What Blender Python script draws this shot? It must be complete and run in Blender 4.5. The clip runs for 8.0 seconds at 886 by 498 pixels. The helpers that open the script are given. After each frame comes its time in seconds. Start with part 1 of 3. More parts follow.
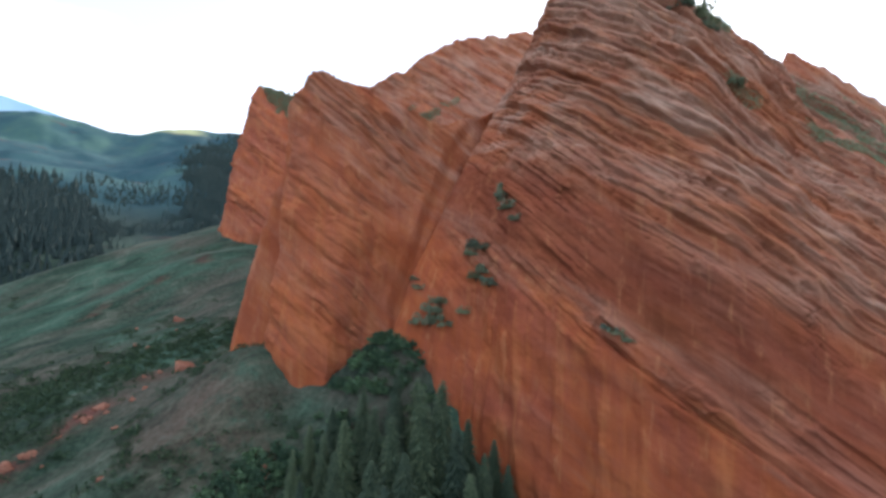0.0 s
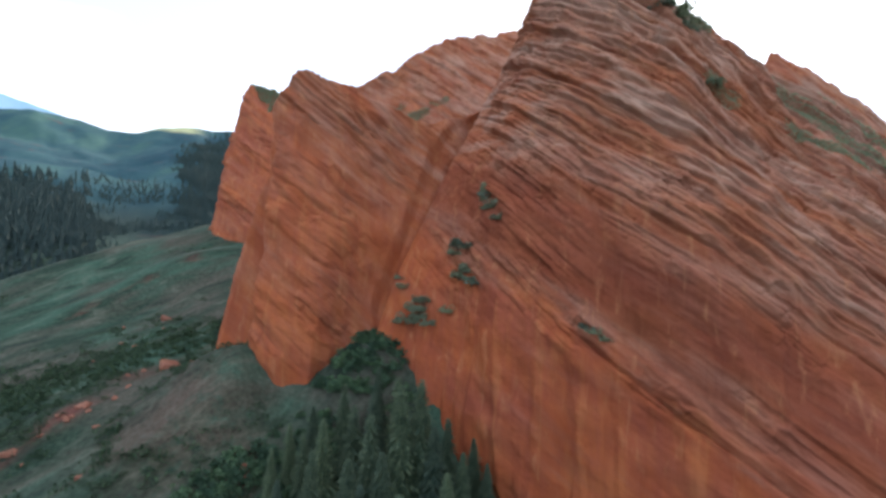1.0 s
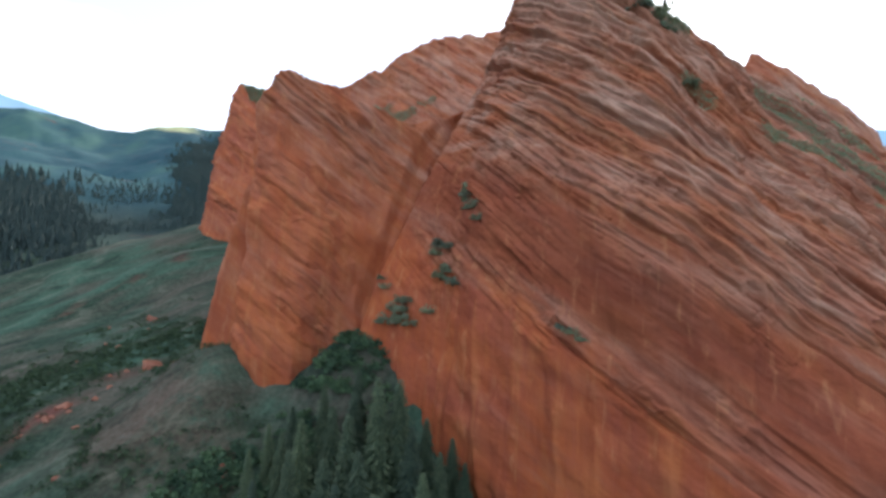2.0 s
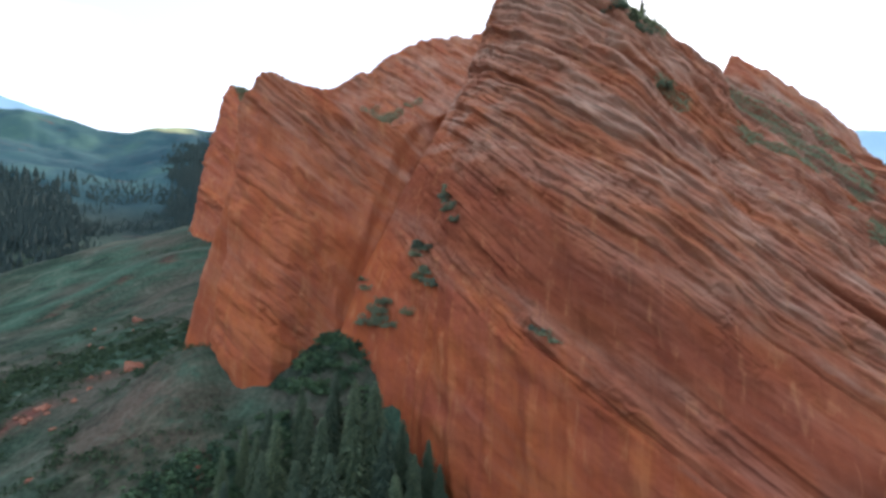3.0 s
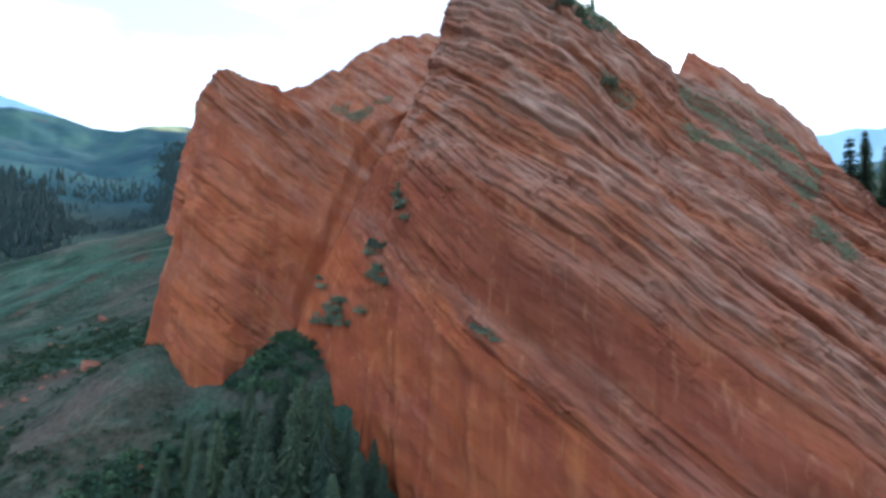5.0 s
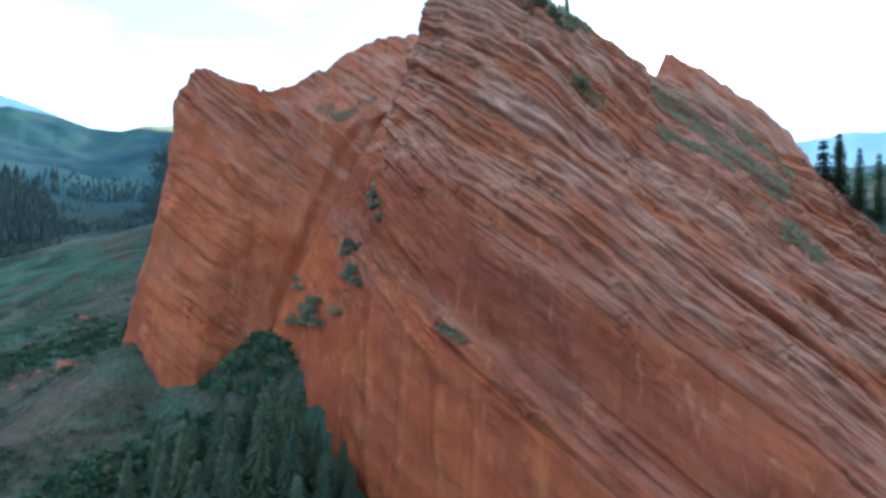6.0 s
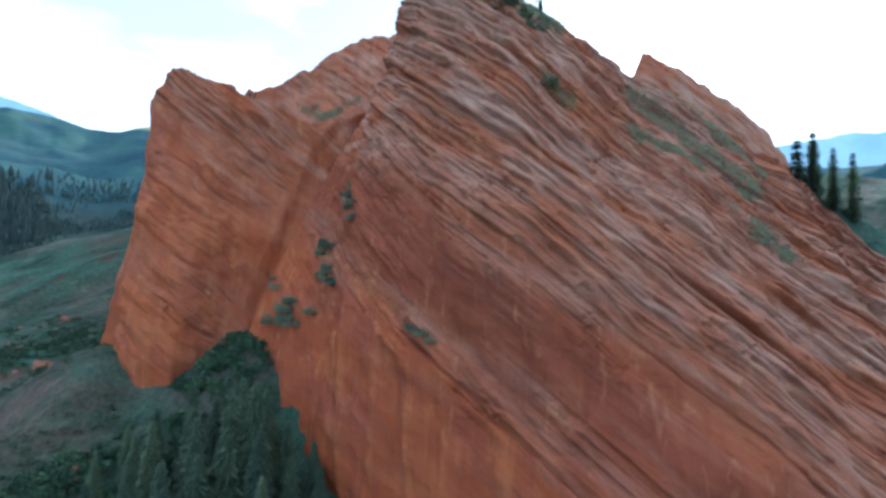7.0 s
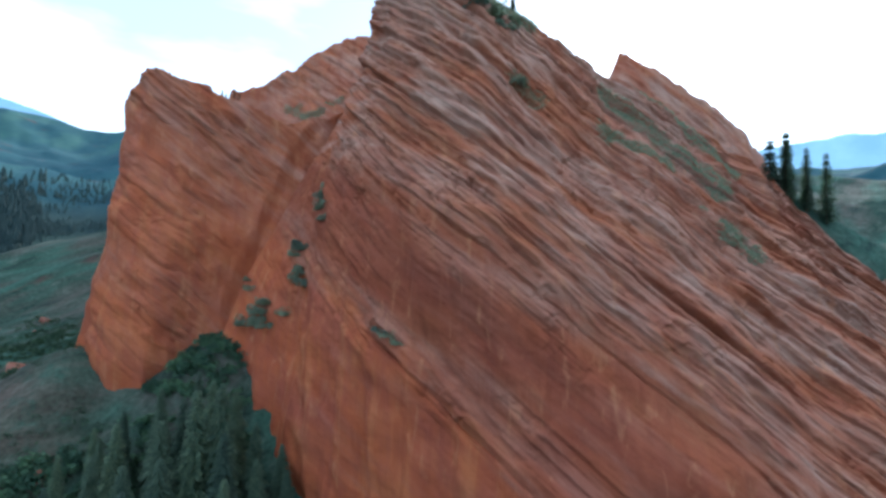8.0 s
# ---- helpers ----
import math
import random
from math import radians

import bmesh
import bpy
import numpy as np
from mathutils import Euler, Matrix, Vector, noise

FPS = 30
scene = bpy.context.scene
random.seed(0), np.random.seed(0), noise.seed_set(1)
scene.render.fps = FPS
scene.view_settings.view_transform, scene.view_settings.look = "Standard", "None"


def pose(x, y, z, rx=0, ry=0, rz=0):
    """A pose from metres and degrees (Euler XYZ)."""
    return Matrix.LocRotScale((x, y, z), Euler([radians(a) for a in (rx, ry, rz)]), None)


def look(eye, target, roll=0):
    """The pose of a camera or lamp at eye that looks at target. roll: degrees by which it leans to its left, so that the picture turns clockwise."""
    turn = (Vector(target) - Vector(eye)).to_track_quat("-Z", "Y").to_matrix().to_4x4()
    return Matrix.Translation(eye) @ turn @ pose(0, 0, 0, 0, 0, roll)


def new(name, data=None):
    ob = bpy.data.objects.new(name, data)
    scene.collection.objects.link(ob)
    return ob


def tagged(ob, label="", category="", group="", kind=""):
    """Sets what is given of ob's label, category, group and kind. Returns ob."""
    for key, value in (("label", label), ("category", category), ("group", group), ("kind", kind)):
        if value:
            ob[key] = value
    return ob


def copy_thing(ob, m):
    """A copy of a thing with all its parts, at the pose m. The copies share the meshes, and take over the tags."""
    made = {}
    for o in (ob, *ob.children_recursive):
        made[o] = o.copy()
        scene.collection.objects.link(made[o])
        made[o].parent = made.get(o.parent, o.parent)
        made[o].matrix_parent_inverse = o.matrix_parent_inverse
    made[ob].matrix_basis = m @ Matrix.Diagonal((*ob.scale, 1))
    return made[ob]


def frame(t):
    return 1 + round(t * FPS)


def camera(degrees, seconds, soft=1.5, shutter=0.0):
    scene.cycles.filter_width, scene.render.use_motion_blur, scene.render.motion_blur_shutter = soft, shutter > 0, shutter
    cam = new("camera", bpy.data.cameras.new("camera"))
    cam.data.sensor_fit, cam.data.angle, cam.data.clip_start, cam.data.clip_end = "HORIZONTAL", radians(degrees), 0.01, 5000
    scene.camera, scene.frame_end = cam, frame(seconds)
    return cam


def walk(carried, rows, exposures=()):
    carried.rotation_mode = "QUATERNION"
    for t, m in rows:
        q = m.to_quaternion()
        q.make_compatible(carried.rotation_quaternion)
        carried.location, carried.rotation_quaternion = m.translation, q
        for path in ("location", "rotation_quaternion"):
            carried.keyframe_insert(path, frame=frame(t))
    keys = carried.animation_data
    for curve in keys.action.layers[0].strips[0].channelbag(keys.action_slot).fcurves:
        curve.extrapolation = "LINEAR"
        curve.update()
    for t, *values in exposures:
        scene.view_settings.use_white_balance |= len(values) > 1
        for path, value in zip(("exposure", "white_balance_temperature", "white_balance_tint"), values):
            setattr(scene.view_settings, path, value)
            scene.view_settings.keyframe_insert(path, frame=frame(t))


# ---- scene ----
cam = camera(84.0, 8.0, soft=3.2)
PATH = [
    (0, (-1.911, -0.206, 59.166), (-1.936, 1.791, 59.268), 1.5),
    (0.5, (0.082, -0.316, 59.198), (0.058, 1.681, 59.299), 1.5),
    (1, (1.95, -0.35, 59.317), (1.93, 1.648, 59.415), 1.6),
    (1.5, (3.782, -0.434, 59.488), (3.769, 1.564, 59.582), 1.6),
    (3, (10.859, -0.671, 60.04), (10.851, 1.326, 60.137), 1.5),
    (3.5, (13.417, -0.608, 60.18), (13.413, 1.389, 60.278), 1.6),
    (4, (16.002, -0.553, 60.278), (15.999, 1.445, 60.373), 1.6),
    (4.5, (18.914, -0.382, 60.31), (18.912, 1.615, 60.402), 1.6),
    (4.7, (20.096, -0.302, 60.309), (20.094, 1.696, 60.399), 1.4),
    (6, (27.775, 0.346, 60.255), (27.775, 2.344, 60.352), 1.7),
    (6.5, (30.798, 0.462, 60.26), (30.799, 2.459, 60.359), 1.7),
    (7, (33.861, 0.724, 60.29), (33.86, 2.721, 60.39), 1.7),
    (7.5, (37.034, 1.216, 60.399), (37.034, 3.213, 60.502), 1.7),
    (8, (40.033, 1.598, 60.566), (40.034, 3.596, 60.67), 1.7),
]

EXPOSURES = [(0, 0.92, 6500, 9), (4.3, 0.92, 6500, 9), (5.0, 0.95, 5700, 4), (5.8, 1.0, 5400, 0), (8, 0.86, 5400, 0)]
walk(cam, [(t, look(eye, target, roll)) for t, eye, target, roll in PATH], EXPOSURES)

# ---- light: a low sun behind the cliff, thin bright cloud over blue sky ----
SUN_AZIMUTH, SUN_HEIGHT = radians(19), radians(23.5)     # clockwise from +y
SUN_STRENGTH, SKY_STRENGTH = 3.0, 0.12


def make_world():
    world = bpy.data.worlds.new("sky")
    scene.world = world
    world.use_nodes = True
    nt = world.node_tree
    nt.nodes.clear()
    out = nt.nodes.new("ShaderNodeOutputWorld")
    back = nt.nodes.new("ShaderNodeBackground")
    sky = nt.nodes.new("ShaderNodeTexSky")
    sky.sky_type, sky.sun_disc = "NISHITA", False
    sky.sun_elevation, sky.sun_rotation = SUN_HEIGHT, SUN_AZIMUTH
    sky.altitude, sky.dust_density = 2200, 2.0
    coord = nt.nodes.new("ShaderNodeTexCoord")
    stretch = nt.nodes.new("ShaderNodeMapping")
    stretch.inputs["Scale"].default_value = (1.0, 1.0, 3.2)
    cloud = nt.nodes.new("ShaderNodeTexNoise")
    cloud.inputs["Scale"].default_value, cloud.inputs["Detail"].default_value = 2.6, 6
    ramp = nt.nodes.new("ShaderNodeValToRGB")
    ramp.color_ramp.elements[0].position, ramp.color_ramp.elements[1].position = 0.40, 0.56
    ramp.color_ramp.elements[0].color = (0.5, 0.5, 0.5, 1)
    mix = nt.nodes.new("ShaderNodeMix")
    mix.data_type = "RGBA"
    bright = nt.nodes.new("ShaderNodeMix")
    bright.data_type, bright.blend_type = "RGBA", "ADD"
    bright.inputs[0].default_value = 1.0
    bright.inputs[7].default_value = (5.6, 5.65, 5.8, 1)
    link = nt.links.new
    link(coord.outputs["Generated"], stretch.inputs["Vector"])
    link(stretch.outputs[0], cloud.inputs["Vector"])
    link(cloud.outputs[0], ramp.inputs[0])
    link(ramp.outputs[0], mix.inputs[0])
    link(sky.outputs[0], mix.inputs[6])
    link(sky.outputs[0], bright.inputs[6])
    link(bright.outputs[2], mix.inputs[7])
    link(mix.outputs[2], back.inputs["Color"])
    back.inputs["Strength"].default_value = SKY_STRENGTH
    link(back.outputs[0], out.inputs[0])


make_world()
sun = new("sun", bpy.data.lights.new("sun", "SUN"))
sun.data.energy, sun.data.angle, sun.data.color = SUN_STRENGTH, radians(0.6), (1.0, 0.93, 0.82)
sun_from = Vector((math.sin(SUN_AZIMUTH) * math.cos(SUN_HEIGHT), math.cos(SUN_AZIMUTH) * math.cos(SUN_HEIGHT), math.sin(SUN_HEIGHT)))
sun.matrix_world = look(sun_from * 500, (0, 0, 0))


# ---- numbers: noise and interpolation on whole arrays ----
def mixed(n):
    n = (n.astype(np.int64) * 374761393) & 0xFFFFFFFF
    n = ((n ^ (n >> 13)) * 1274126177) & 0xFFFFFFFF
    return n ^ (n >> 16)


def cell(i, j, k, seed):
    """A random number from 0 to 1 for each cell of a lattice."""
    return (mixed(i.astype(np.int64) + mixed(j.astype(np.int64) + mixed(k.astype(np.int64) + seed * 7919))) & 0xFFFFFF) / float(0xFFFFFF)


def grain(x, y, z, seed=0):
    """Smooth noise from -1 to 1."""
    i, j, k = np.floor(x), np.floor(y), np.floor(z)
    a, b, c = x - i, y - j, z - k
    a, b, c = (w * w * w * (w * (w * 6 - 15) + 10) for w in (a, b, c))
    total = 0
    for di in (0, 1):
        for dj in (0, 1):
            for dk in (0, 1):
                total = total + (a if di else 1 - a) * (b if dj else 1 - b) * (c if dk else 1 - c) * cell(i + di, j + dj, k + dk, seed)
    return total * 2 - 1


def fbm(x, y, z, octaves=4, seed=0):
    total, size = 0, 1.0
    for o in range(octaves):
        f = 2.03 ** o
        total = total + size * grain(x * f, y * f, z * f, seed + o)
        size *= 0.5
    return total


def step(a, b, x):
    w = np.clip((x - a) / (b - a), 0, 1)
    return w * w * (3 - 2 * w)


# ---- materials ----
class Nodes:
    """A material's node tree, with short calls."""

    def __init__(self, name, rough=0.9, specular=0.2):
        self.mat = bpy.data.materials.new(name)
        self.mat.use_nodes = True
        self.nt = self.mat.node_tree
        self.bsdf = self.nt.nodes["Principled BSDF"]
        self.bsdf.inputs["Roughness"].default_value = rough
        self.bsdf.inputs["Specular IOR Level"].default_value = specular
        self.where = self.nt.nodes.new("ShaderNodeTexCoord").outputs["Object"]

    def node(self, kind, **inputs):
        n = self.nt.nodes.new(kind)
        for key, value in inputs.items():
            self.put(n.inputs[key.replace("_", " ")], value)
        return n

    def put(self, socket, value):
        if isinstance(value, bpy.types.NodeSocket):
            self.nt.links.new(value, socket)
        else:
            socket.default_value = value

    def noise(self, scale, detail=4, rough=0.55, vector=None, warp=0.0):
        n = self.node("ShaderNodeTexNoise", Scale=scale, Detail=detail, Roughness=rough, Distortion=warp, Vector=vector or self.where)
        return n.outputs[0]

    def turned(self, rotation, scale):
        return self.node("ShaderNodeMapping", Vector=self.where, Rotation=rotation, Scale=scale).outputs[0]

    def banded(self, angle, along, across):
        m = self.node("ShaderNodeMapping", Vector=self.where, Rotation=(0, 0, angle), Scale=(along, across, 1))
        m.vector_type = "TEXTURE"
        return m.outputs[0]

    def ramp(self, value, *stops):
        r = self.node("ShaderNodeValToRGB", Fac=value)
        e = r.color_ramp.elements
        while len(e) < len(stops):
            e.new(0.5)
        for place, (at, colour) in zip(e, stops):
            place.position, place.color = at, (*colour, 1) if len(colour) == 3 else colour
        return r.outputs[0]

    def blend(self, fac, a, b, kind="MIX"):
        m = self.nt.nodes.new("ShaderNodeMix")
        m.data_type, m.blend_type = "RGBA", kind
        for socket, value in ((m.inputs[0], fac), (m.inputs[6], a), (m.inputs[7], b)):
            self.put(socket, (*value, 1) if isinstance(value, tuple) and len(value) == 3 else value)
        return m.outputs[2]

    def math(self, op, a, b=0.0):
        m = self.nt.nodes.new("ShaderNodeMath")
        m.operation = op
        self.put(m.inputs[0], a)
        self.put(m.inputs[1], b)
        return m.outputs[0]

    def bump(self, height, strength, distance, before=None):
        b = self.node("ShaderNodeBump", Height=height, Strength=strength, Distance=distance)
        if before:
            self.put(b.inputs["Normal"], before)
        return b.outputs[0]

    def done(self, colour, normal=None):
        self.put(self.bsdf.inputs["Base Color"], colour)
        if normal:
            self.put(self.bsdf.inputs["Normal"], normal)
        return self.mat


def sandstone(name, bed, zones, across, warm=0.0, dark_band=None):
    """Red sandstone, banded along beds with the normal bed. zones: how far the thin mauve ledges prevail, at heights measured along across."""
    n = Nodes(name, 0.92, 0.15)
    up = Vector(bed).normalized()
    side = up.cross(Vector((0, 1, 0))).normalized()

    def dot(axis):
        d = n.nt.nodes.new("ShaderNodeVectorMath")
        d.operation = "DOT_PRODUCT"
        n.put(d.inputs[0], n.where)
        d.inputs[1].default_value = axis
        return d.outputs["Value"]

    def bedded(stretch):
        """Coordinates in which shapes lie along the beds; the smaller stretch, the longer."""
        c = n.nt.nodes.new("ShaderNodeCombineXYZ")
        for socket, axis in zip(c.inputs, (side * stretch, up.cross(side) * stretch, up)):
            n.put(socket, dot(axis))
        return c.outputs[0]

    wander = n.math("ADD", dot(Vector(across) / 250), n.math("MULTIPLY", n.math("SUBTRACT", n.noise(0.09, 4, 0.6, bedded(0.3)), 0.5), 0.12))
    mauve = n.ramp(wander, *[(at / 250, (w, w, w)) for at, w in zones])
    fine_beds = n.noise(1.0, 5, 0.62, bedded(0.15), 0.45)
    broad_beds = n.noise(0.3, 4, 0.5, bedded(0.13), 0.4)
    patches = n.noise(0.10, 5, 0.6, bedded(0.35))
    blotch = n.noise(0.16, 3, 0.5, bedded(0.6), 0.5)
    orange = n.ramp(blotch, (0.32, (0.32, 0.077, 0.030)), (0.5, (0.375, 0.096, 0.036)), (0.68, (0.42, 0.124, 0.046)))
    red = n.ramp(blotch, (0.32, (0.265, 0.066, 0.036)), (0.5, (0.315, 0.083, 0.042)), (0.7, (0.36, 0.108, 0.052)))
    body = n.blend(n.ramp(patches, (0.40 - warm, (0, 0, 0)), (0.58 - warm, (1, 1, 1))), red, orange)
    flow = n.noise(1.0, 5, 0.6, n.turned((0, 0, 0), (0.30, 0.30, 0.022)), 0.8)
    body = n.blend(n.ramp(flow, (0.36, (0.34, 0.34, 0.34)), (0.54, (0, 0, 0))), body, (0.27, 0.069, 0.048))
    body = n.blend(n.ramp(flow, (0.54, (0, 0, 0)), (0.74, (0.6, 0.6, 0.6))), body, (0.46, 0.168, 0.070))
    # a darker red between the given heights along across
    if dark_band:
        w = n.ramp(wander, *[(at / 250, (v, v, v)) for at, v in dark_band])
        body = n.blend(w, body, n.ramp(blotch, (0.35, (0.165, 0.042, 0.024)), (0.65, (0.220, 0.058, 0.031))))
    mauve_beds = n.ramp(fine_beds, (0.30, (0.27, 0.125, 0.090)), (0.44, (0.345, 0.182, 0.132)), (0.56, (0.415, 0.244, 0.182)), (0.76, (0.475, 0.310, 0.240)))
    brown_beds = n.ramp(fine_beds, (0.34, (0.245, 0.084, 0.048)), (0.50, (0.315, 0.114, 0.062)), (0.68, (0.38, 0.168, 0.098)))
    layered = n.blend(n.ramp(n.noise(0.24, 4, 0.55, bedded(0.16), 0.4), (0.44, (0, 0, 0)), (0.60, (1, 1, 1))), mauve_beds, brown_beds)
    share = n.blend(1.0, mauve, n.ramp(n.noise(0.16, 4, 0.6, bedded(0.3), 0.3), (0.30, (0.35, 0.35, 0.35)), (0.55, (1, 1, 1))), "MULTIPLY")
    body = n.blend(share, body, layered)
    lines = n.ramp(broad_beds, (0.56, (0, 0, 0)), (0.68, (0.25, 0.25, 0.25)))
    body = n.blend(lines, body, (0.35, 0.140, 0.095))
    upright = n.turned((0, 0, 0), (0.42, 0.42, 0.09))
    streak = n.ramp(n.noise(1.0, 4, 0.55, upright, 0.7), (0.58, (0, 0, 0)), (0.76, (0.5, 0.5, 0.5)))
    body = n.blend(streak, body, (0.55, 0.25, 0.125))
    dark = n.ramp(n.noise(0.8, 5, 0.65, bedded(0.3)), (0.30, (0.92, 0.90, 0.89)), (0.5, (1, 1, 1)))
    body = n.blend(1.0, body, dark, "MULTIPLY")
    speck = n.ramp(n.noise(6.0, 3, 0.6), (0.3, (0.92, 0.92, 0.92)), (0.6, (1.03, 1.03, 1.03)))
    body = n.blend(1.0, body, speck, "MULTIPLY")
    bumps = n.bump(n.math("MULTIPLY", fine_beds, n.math("ADD", n.math("MULTIPLY", share, 0.8), 0.2)), 0.55, 0.5)
    bumps = n.bump(n.noise(1.1, 5, 0.55, bedded(0.5), 0.4), 0.22, 0.3, bumps)
    bumps = n.bump(n.noise(6.0, 4, 0.6), 0.4, 0.06, bumps)
    return n.done(body, bumps)


def turf():
    n = Nodes("turf", 0.95, 0.1)
    patch = n.noise(0.045, 5, 0.6, n.banded(0.85, 3.0, 0.8))
    tuft = n.noise(0.9, 5, 0.65)
    grass = n.ramp(tuft, (0.3, (0.014, 0.030, 0.021)), (0.5, (0.030, 0.056, 0.038)), (0.7, (0.056, 0.086, 0.062)))
    dry = n.ramp(tuft, (0.3, (0.058, 0.058, 0.042)), (0.7, (0.115, 0.112, 0.092)))
    soil = n.ramp(tuft, (0.3, (0.105, 0.043, 0.035)), (0.7, (0.18, 0.080, 0.064)))
    bands = n.noise(0.06, 5, 0.6, n.banded(0.85, 3.5, 0.8))
    body = n.blend(n.ramp(bands, (0.42, (0, 0, 0)), (0.6, (1, 1, 1))), grass, dry)
    rich = n.ramp(patch, (0.49, (0, 0, 0)), (0.63, (0.8, 0.8, 0.8)))
    body = n.blend(rich, body, n.ramp(tuft, (0.3, (0.032, 0.080, 0.060)), (0.7, (0.080, 0.160, 0.109))))
    tread = n.noise(0.16, 5, 0.6, n.banded(0.85, 5.0, 0.9), 0.5)
    body = n.blend(n.ramp(tread, (0.56, (0, 0, 0)), (0.70, (0.7, 0.7, 0.7))), body, n.ramp(tuft, (0.3, (0.10, 0.12, 0.090)), (0.7, (0.165, 0.175, 0.136))))
    body = n.blend(n.ramp(tread, (0.34, (0.75, 0.75, 0.75)), (0.46, (0, 0, 0))), body, n.ramp(tuft, (0.3, (0.012, 0.026, 0.020)), (0.7, (0.030, 0.052, 0.039))))
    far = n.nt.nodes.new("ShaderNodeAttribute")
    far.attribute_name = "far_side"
    # far grass is tinted blue, so its colour carries the haze of distance
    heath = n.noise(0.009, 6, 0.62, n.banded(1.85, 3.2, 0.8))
    hazy_meadow = n.ramp(heath, (0.36, (0.023, 0.064, 0.083)), (0.52, (0.036, 0.090, 0.104)), (0.68, (0.060, 0.126, 0.114)))
    body = n.blend(far.outputs["Fac"], body, hazy_meadow)
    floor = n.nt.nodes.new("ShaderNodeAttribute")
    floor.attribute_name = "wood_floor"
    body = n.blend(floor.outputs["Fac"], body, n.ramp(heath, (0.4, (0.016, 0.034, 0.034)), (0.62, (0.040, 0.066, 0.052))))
    # sunlight on the hilltop field, painted as pale straw colour
    sunlit = n.nt.nodes.new("ShaderNodeAttribute")
    sunlit.attribute_name = "sunlit_field"
    body = n.blend(sunlit.outputs["Fac"], body, (0.42, 0.44, 0.24))
    bare = n.ramp(n.noise(0.04, 5, 0.6, n.banded(0.8, 2.5, 0.7)), (0.63, (0, 0, 0)), (0.72, (0.7, 0.7, 0.7)))
    body = n.blend(bare, body, soil)
    slip = n.nt.nodes.new("ShaderNodeAttribute")
    slip.attribute_name = "bare_soil"
    broken = n.ramp(n.noise(0.35, 5, 0.65), (0.34, (0, 0, 0)), (0.50, (1, 1, 1)))
    body = n.blend(n.math("MULTIPLY", slip.outputs["Fac"], broken), body, soil)
    bumps = n.bump(tuft, 0.8, 0.5)
    bumps = n.bump(n.noise(0.25, 4, 0.6), 0.6, 1.5, bumps)
    return n.done(body, bumps)


def leaves(name, low, mid, high):
    n = Nodes(name, 0.75, 0.25)
    info = n.nt.nodes.new("ShaderNodeObjectInfo")
    isle = n.nt.nodes.new("ShaderNodeNewGeometry")
    colour = n.ramp(isle.outputs["Random Per Island"], (0.0, low), (0.5, mid), (1.0, high))
    shade = n.ramp(info.outputs["Random"], (0.0, (0.55, 0.60, 0.64)), (1.0, (1.25, 1.18, 1.02)))
    colour = n.blend(1.0, colour, shade, "MULTIPLY")
    through_leaf = n.node("ShaderNodeBsdfTranslucent", Color=n.blend(1.0, colour, (1.5, 1.6, 1.0), "MULTIPLY"))
    both = n.node("ShaderNodeMixShader", Fac=0.18)
    n.put(both.inputs[1], n.bsdf.outputs[0])
    n.put(both.inputs[2], through_leaf.outputs[0])
    n.put(n.nt.nodes["Material Output"].inputs["Surface"], both.outputs[0])
    return n.done(colour)


def bark():
    n = Nodes("bark", 0.95, 0.1)
    v = n.noise(5.0, 5, 0.6, n.turned((0, 0, 0), (1, 1, 0.2)))
    return n.done(n.ramp(v, (0.3, (0.05, 0.035, 0.025)), (0.7, (0.14, 0.10, 0.07))), n.bump(v, 0.8, 0.05))


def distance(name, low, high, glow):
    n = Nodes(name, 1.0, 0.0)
    # haze is part of this pale blue, and the surface glows with it
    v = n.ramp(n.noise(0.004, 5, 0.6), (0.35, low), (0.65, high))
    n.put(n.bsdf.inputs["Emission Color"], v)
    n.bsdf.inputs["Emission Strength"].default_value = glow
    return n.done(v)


BED_MAIN, BED_LEFT, BED_REAR = (0.86, 0.13, 1.0), (0.78, 0.20, 1.0), (0.75, 0.1, 1.0)
# heights along ACROSS and the weight there of the thin mauve ledges, which lie over smooth orange rock
ACROSS_MAIN, ACROSS_LEFT, ACROSS_REAR = (0.80, 0.13, 1.0), (0.66, 0.20, 1.0), (0.75, 0.1, 1.0)
MAIN_ZONES = [(30, 0.03), (81, 0.03), (85, 0.42), (90, 0.36), (95, 0.08), (106, 0.12), (114, 0.55), (122, 0.9), (140, 1.0), (250, 1.0)]
LEFT_ZONES = [(0, 0.10), (36, 0.20), (48, 0.42), (58, 0.46), (70, 0.26), (84, 0.44), (94, 0.36), (103, 0.7), (114, 0.8), (140, 0.75)]
REAR_ZONES = [(0, 0.2), (100, 0.2), (130, 0.6), (150, 0.8), (200, 0.8)]
ROCK = sandstone("red_sandstone", BED_MAIN, MAIN_ZONES, ACROSS_MAIN, 0.03, [(83, 0), (89, 0.75), (104, 0.75), (113, 0.35), (122, 0)])
ROCK_LEFT = sandstone("red_sandstone_left", BED_LEFT, [(at, w * (0.55 if at < 100 else 0.8)) for at, w in LEFT_ZONES], ACROSS_LEFT, 0.14)
ROCK_REAR = sandstone("red_sandstone_rear", BED_REAR, REAR_ZONES, ACROSS_REAR)
BOULDER_ROCK = sandstone("boulder_rock", (0.3, 0.2, 1.0), [(0, 0.7), (250, 0.7)], ACROSS_REAR, 0, [(0, 1.0), (250, 1.0)])
TURF = turf()
BARK = bark()
NEEDLES = leaves("spruce_needles", (0.039, 0.074, 0.055), (0.081, 0.127, 0.090), (0.144, 0.190, 0.122))
LEAVES = leaves("shrub_leaves", (0.043, 0.090, 0.060), (0.070, 0.135, 0.086), (0.110, 0.194, 0.115))
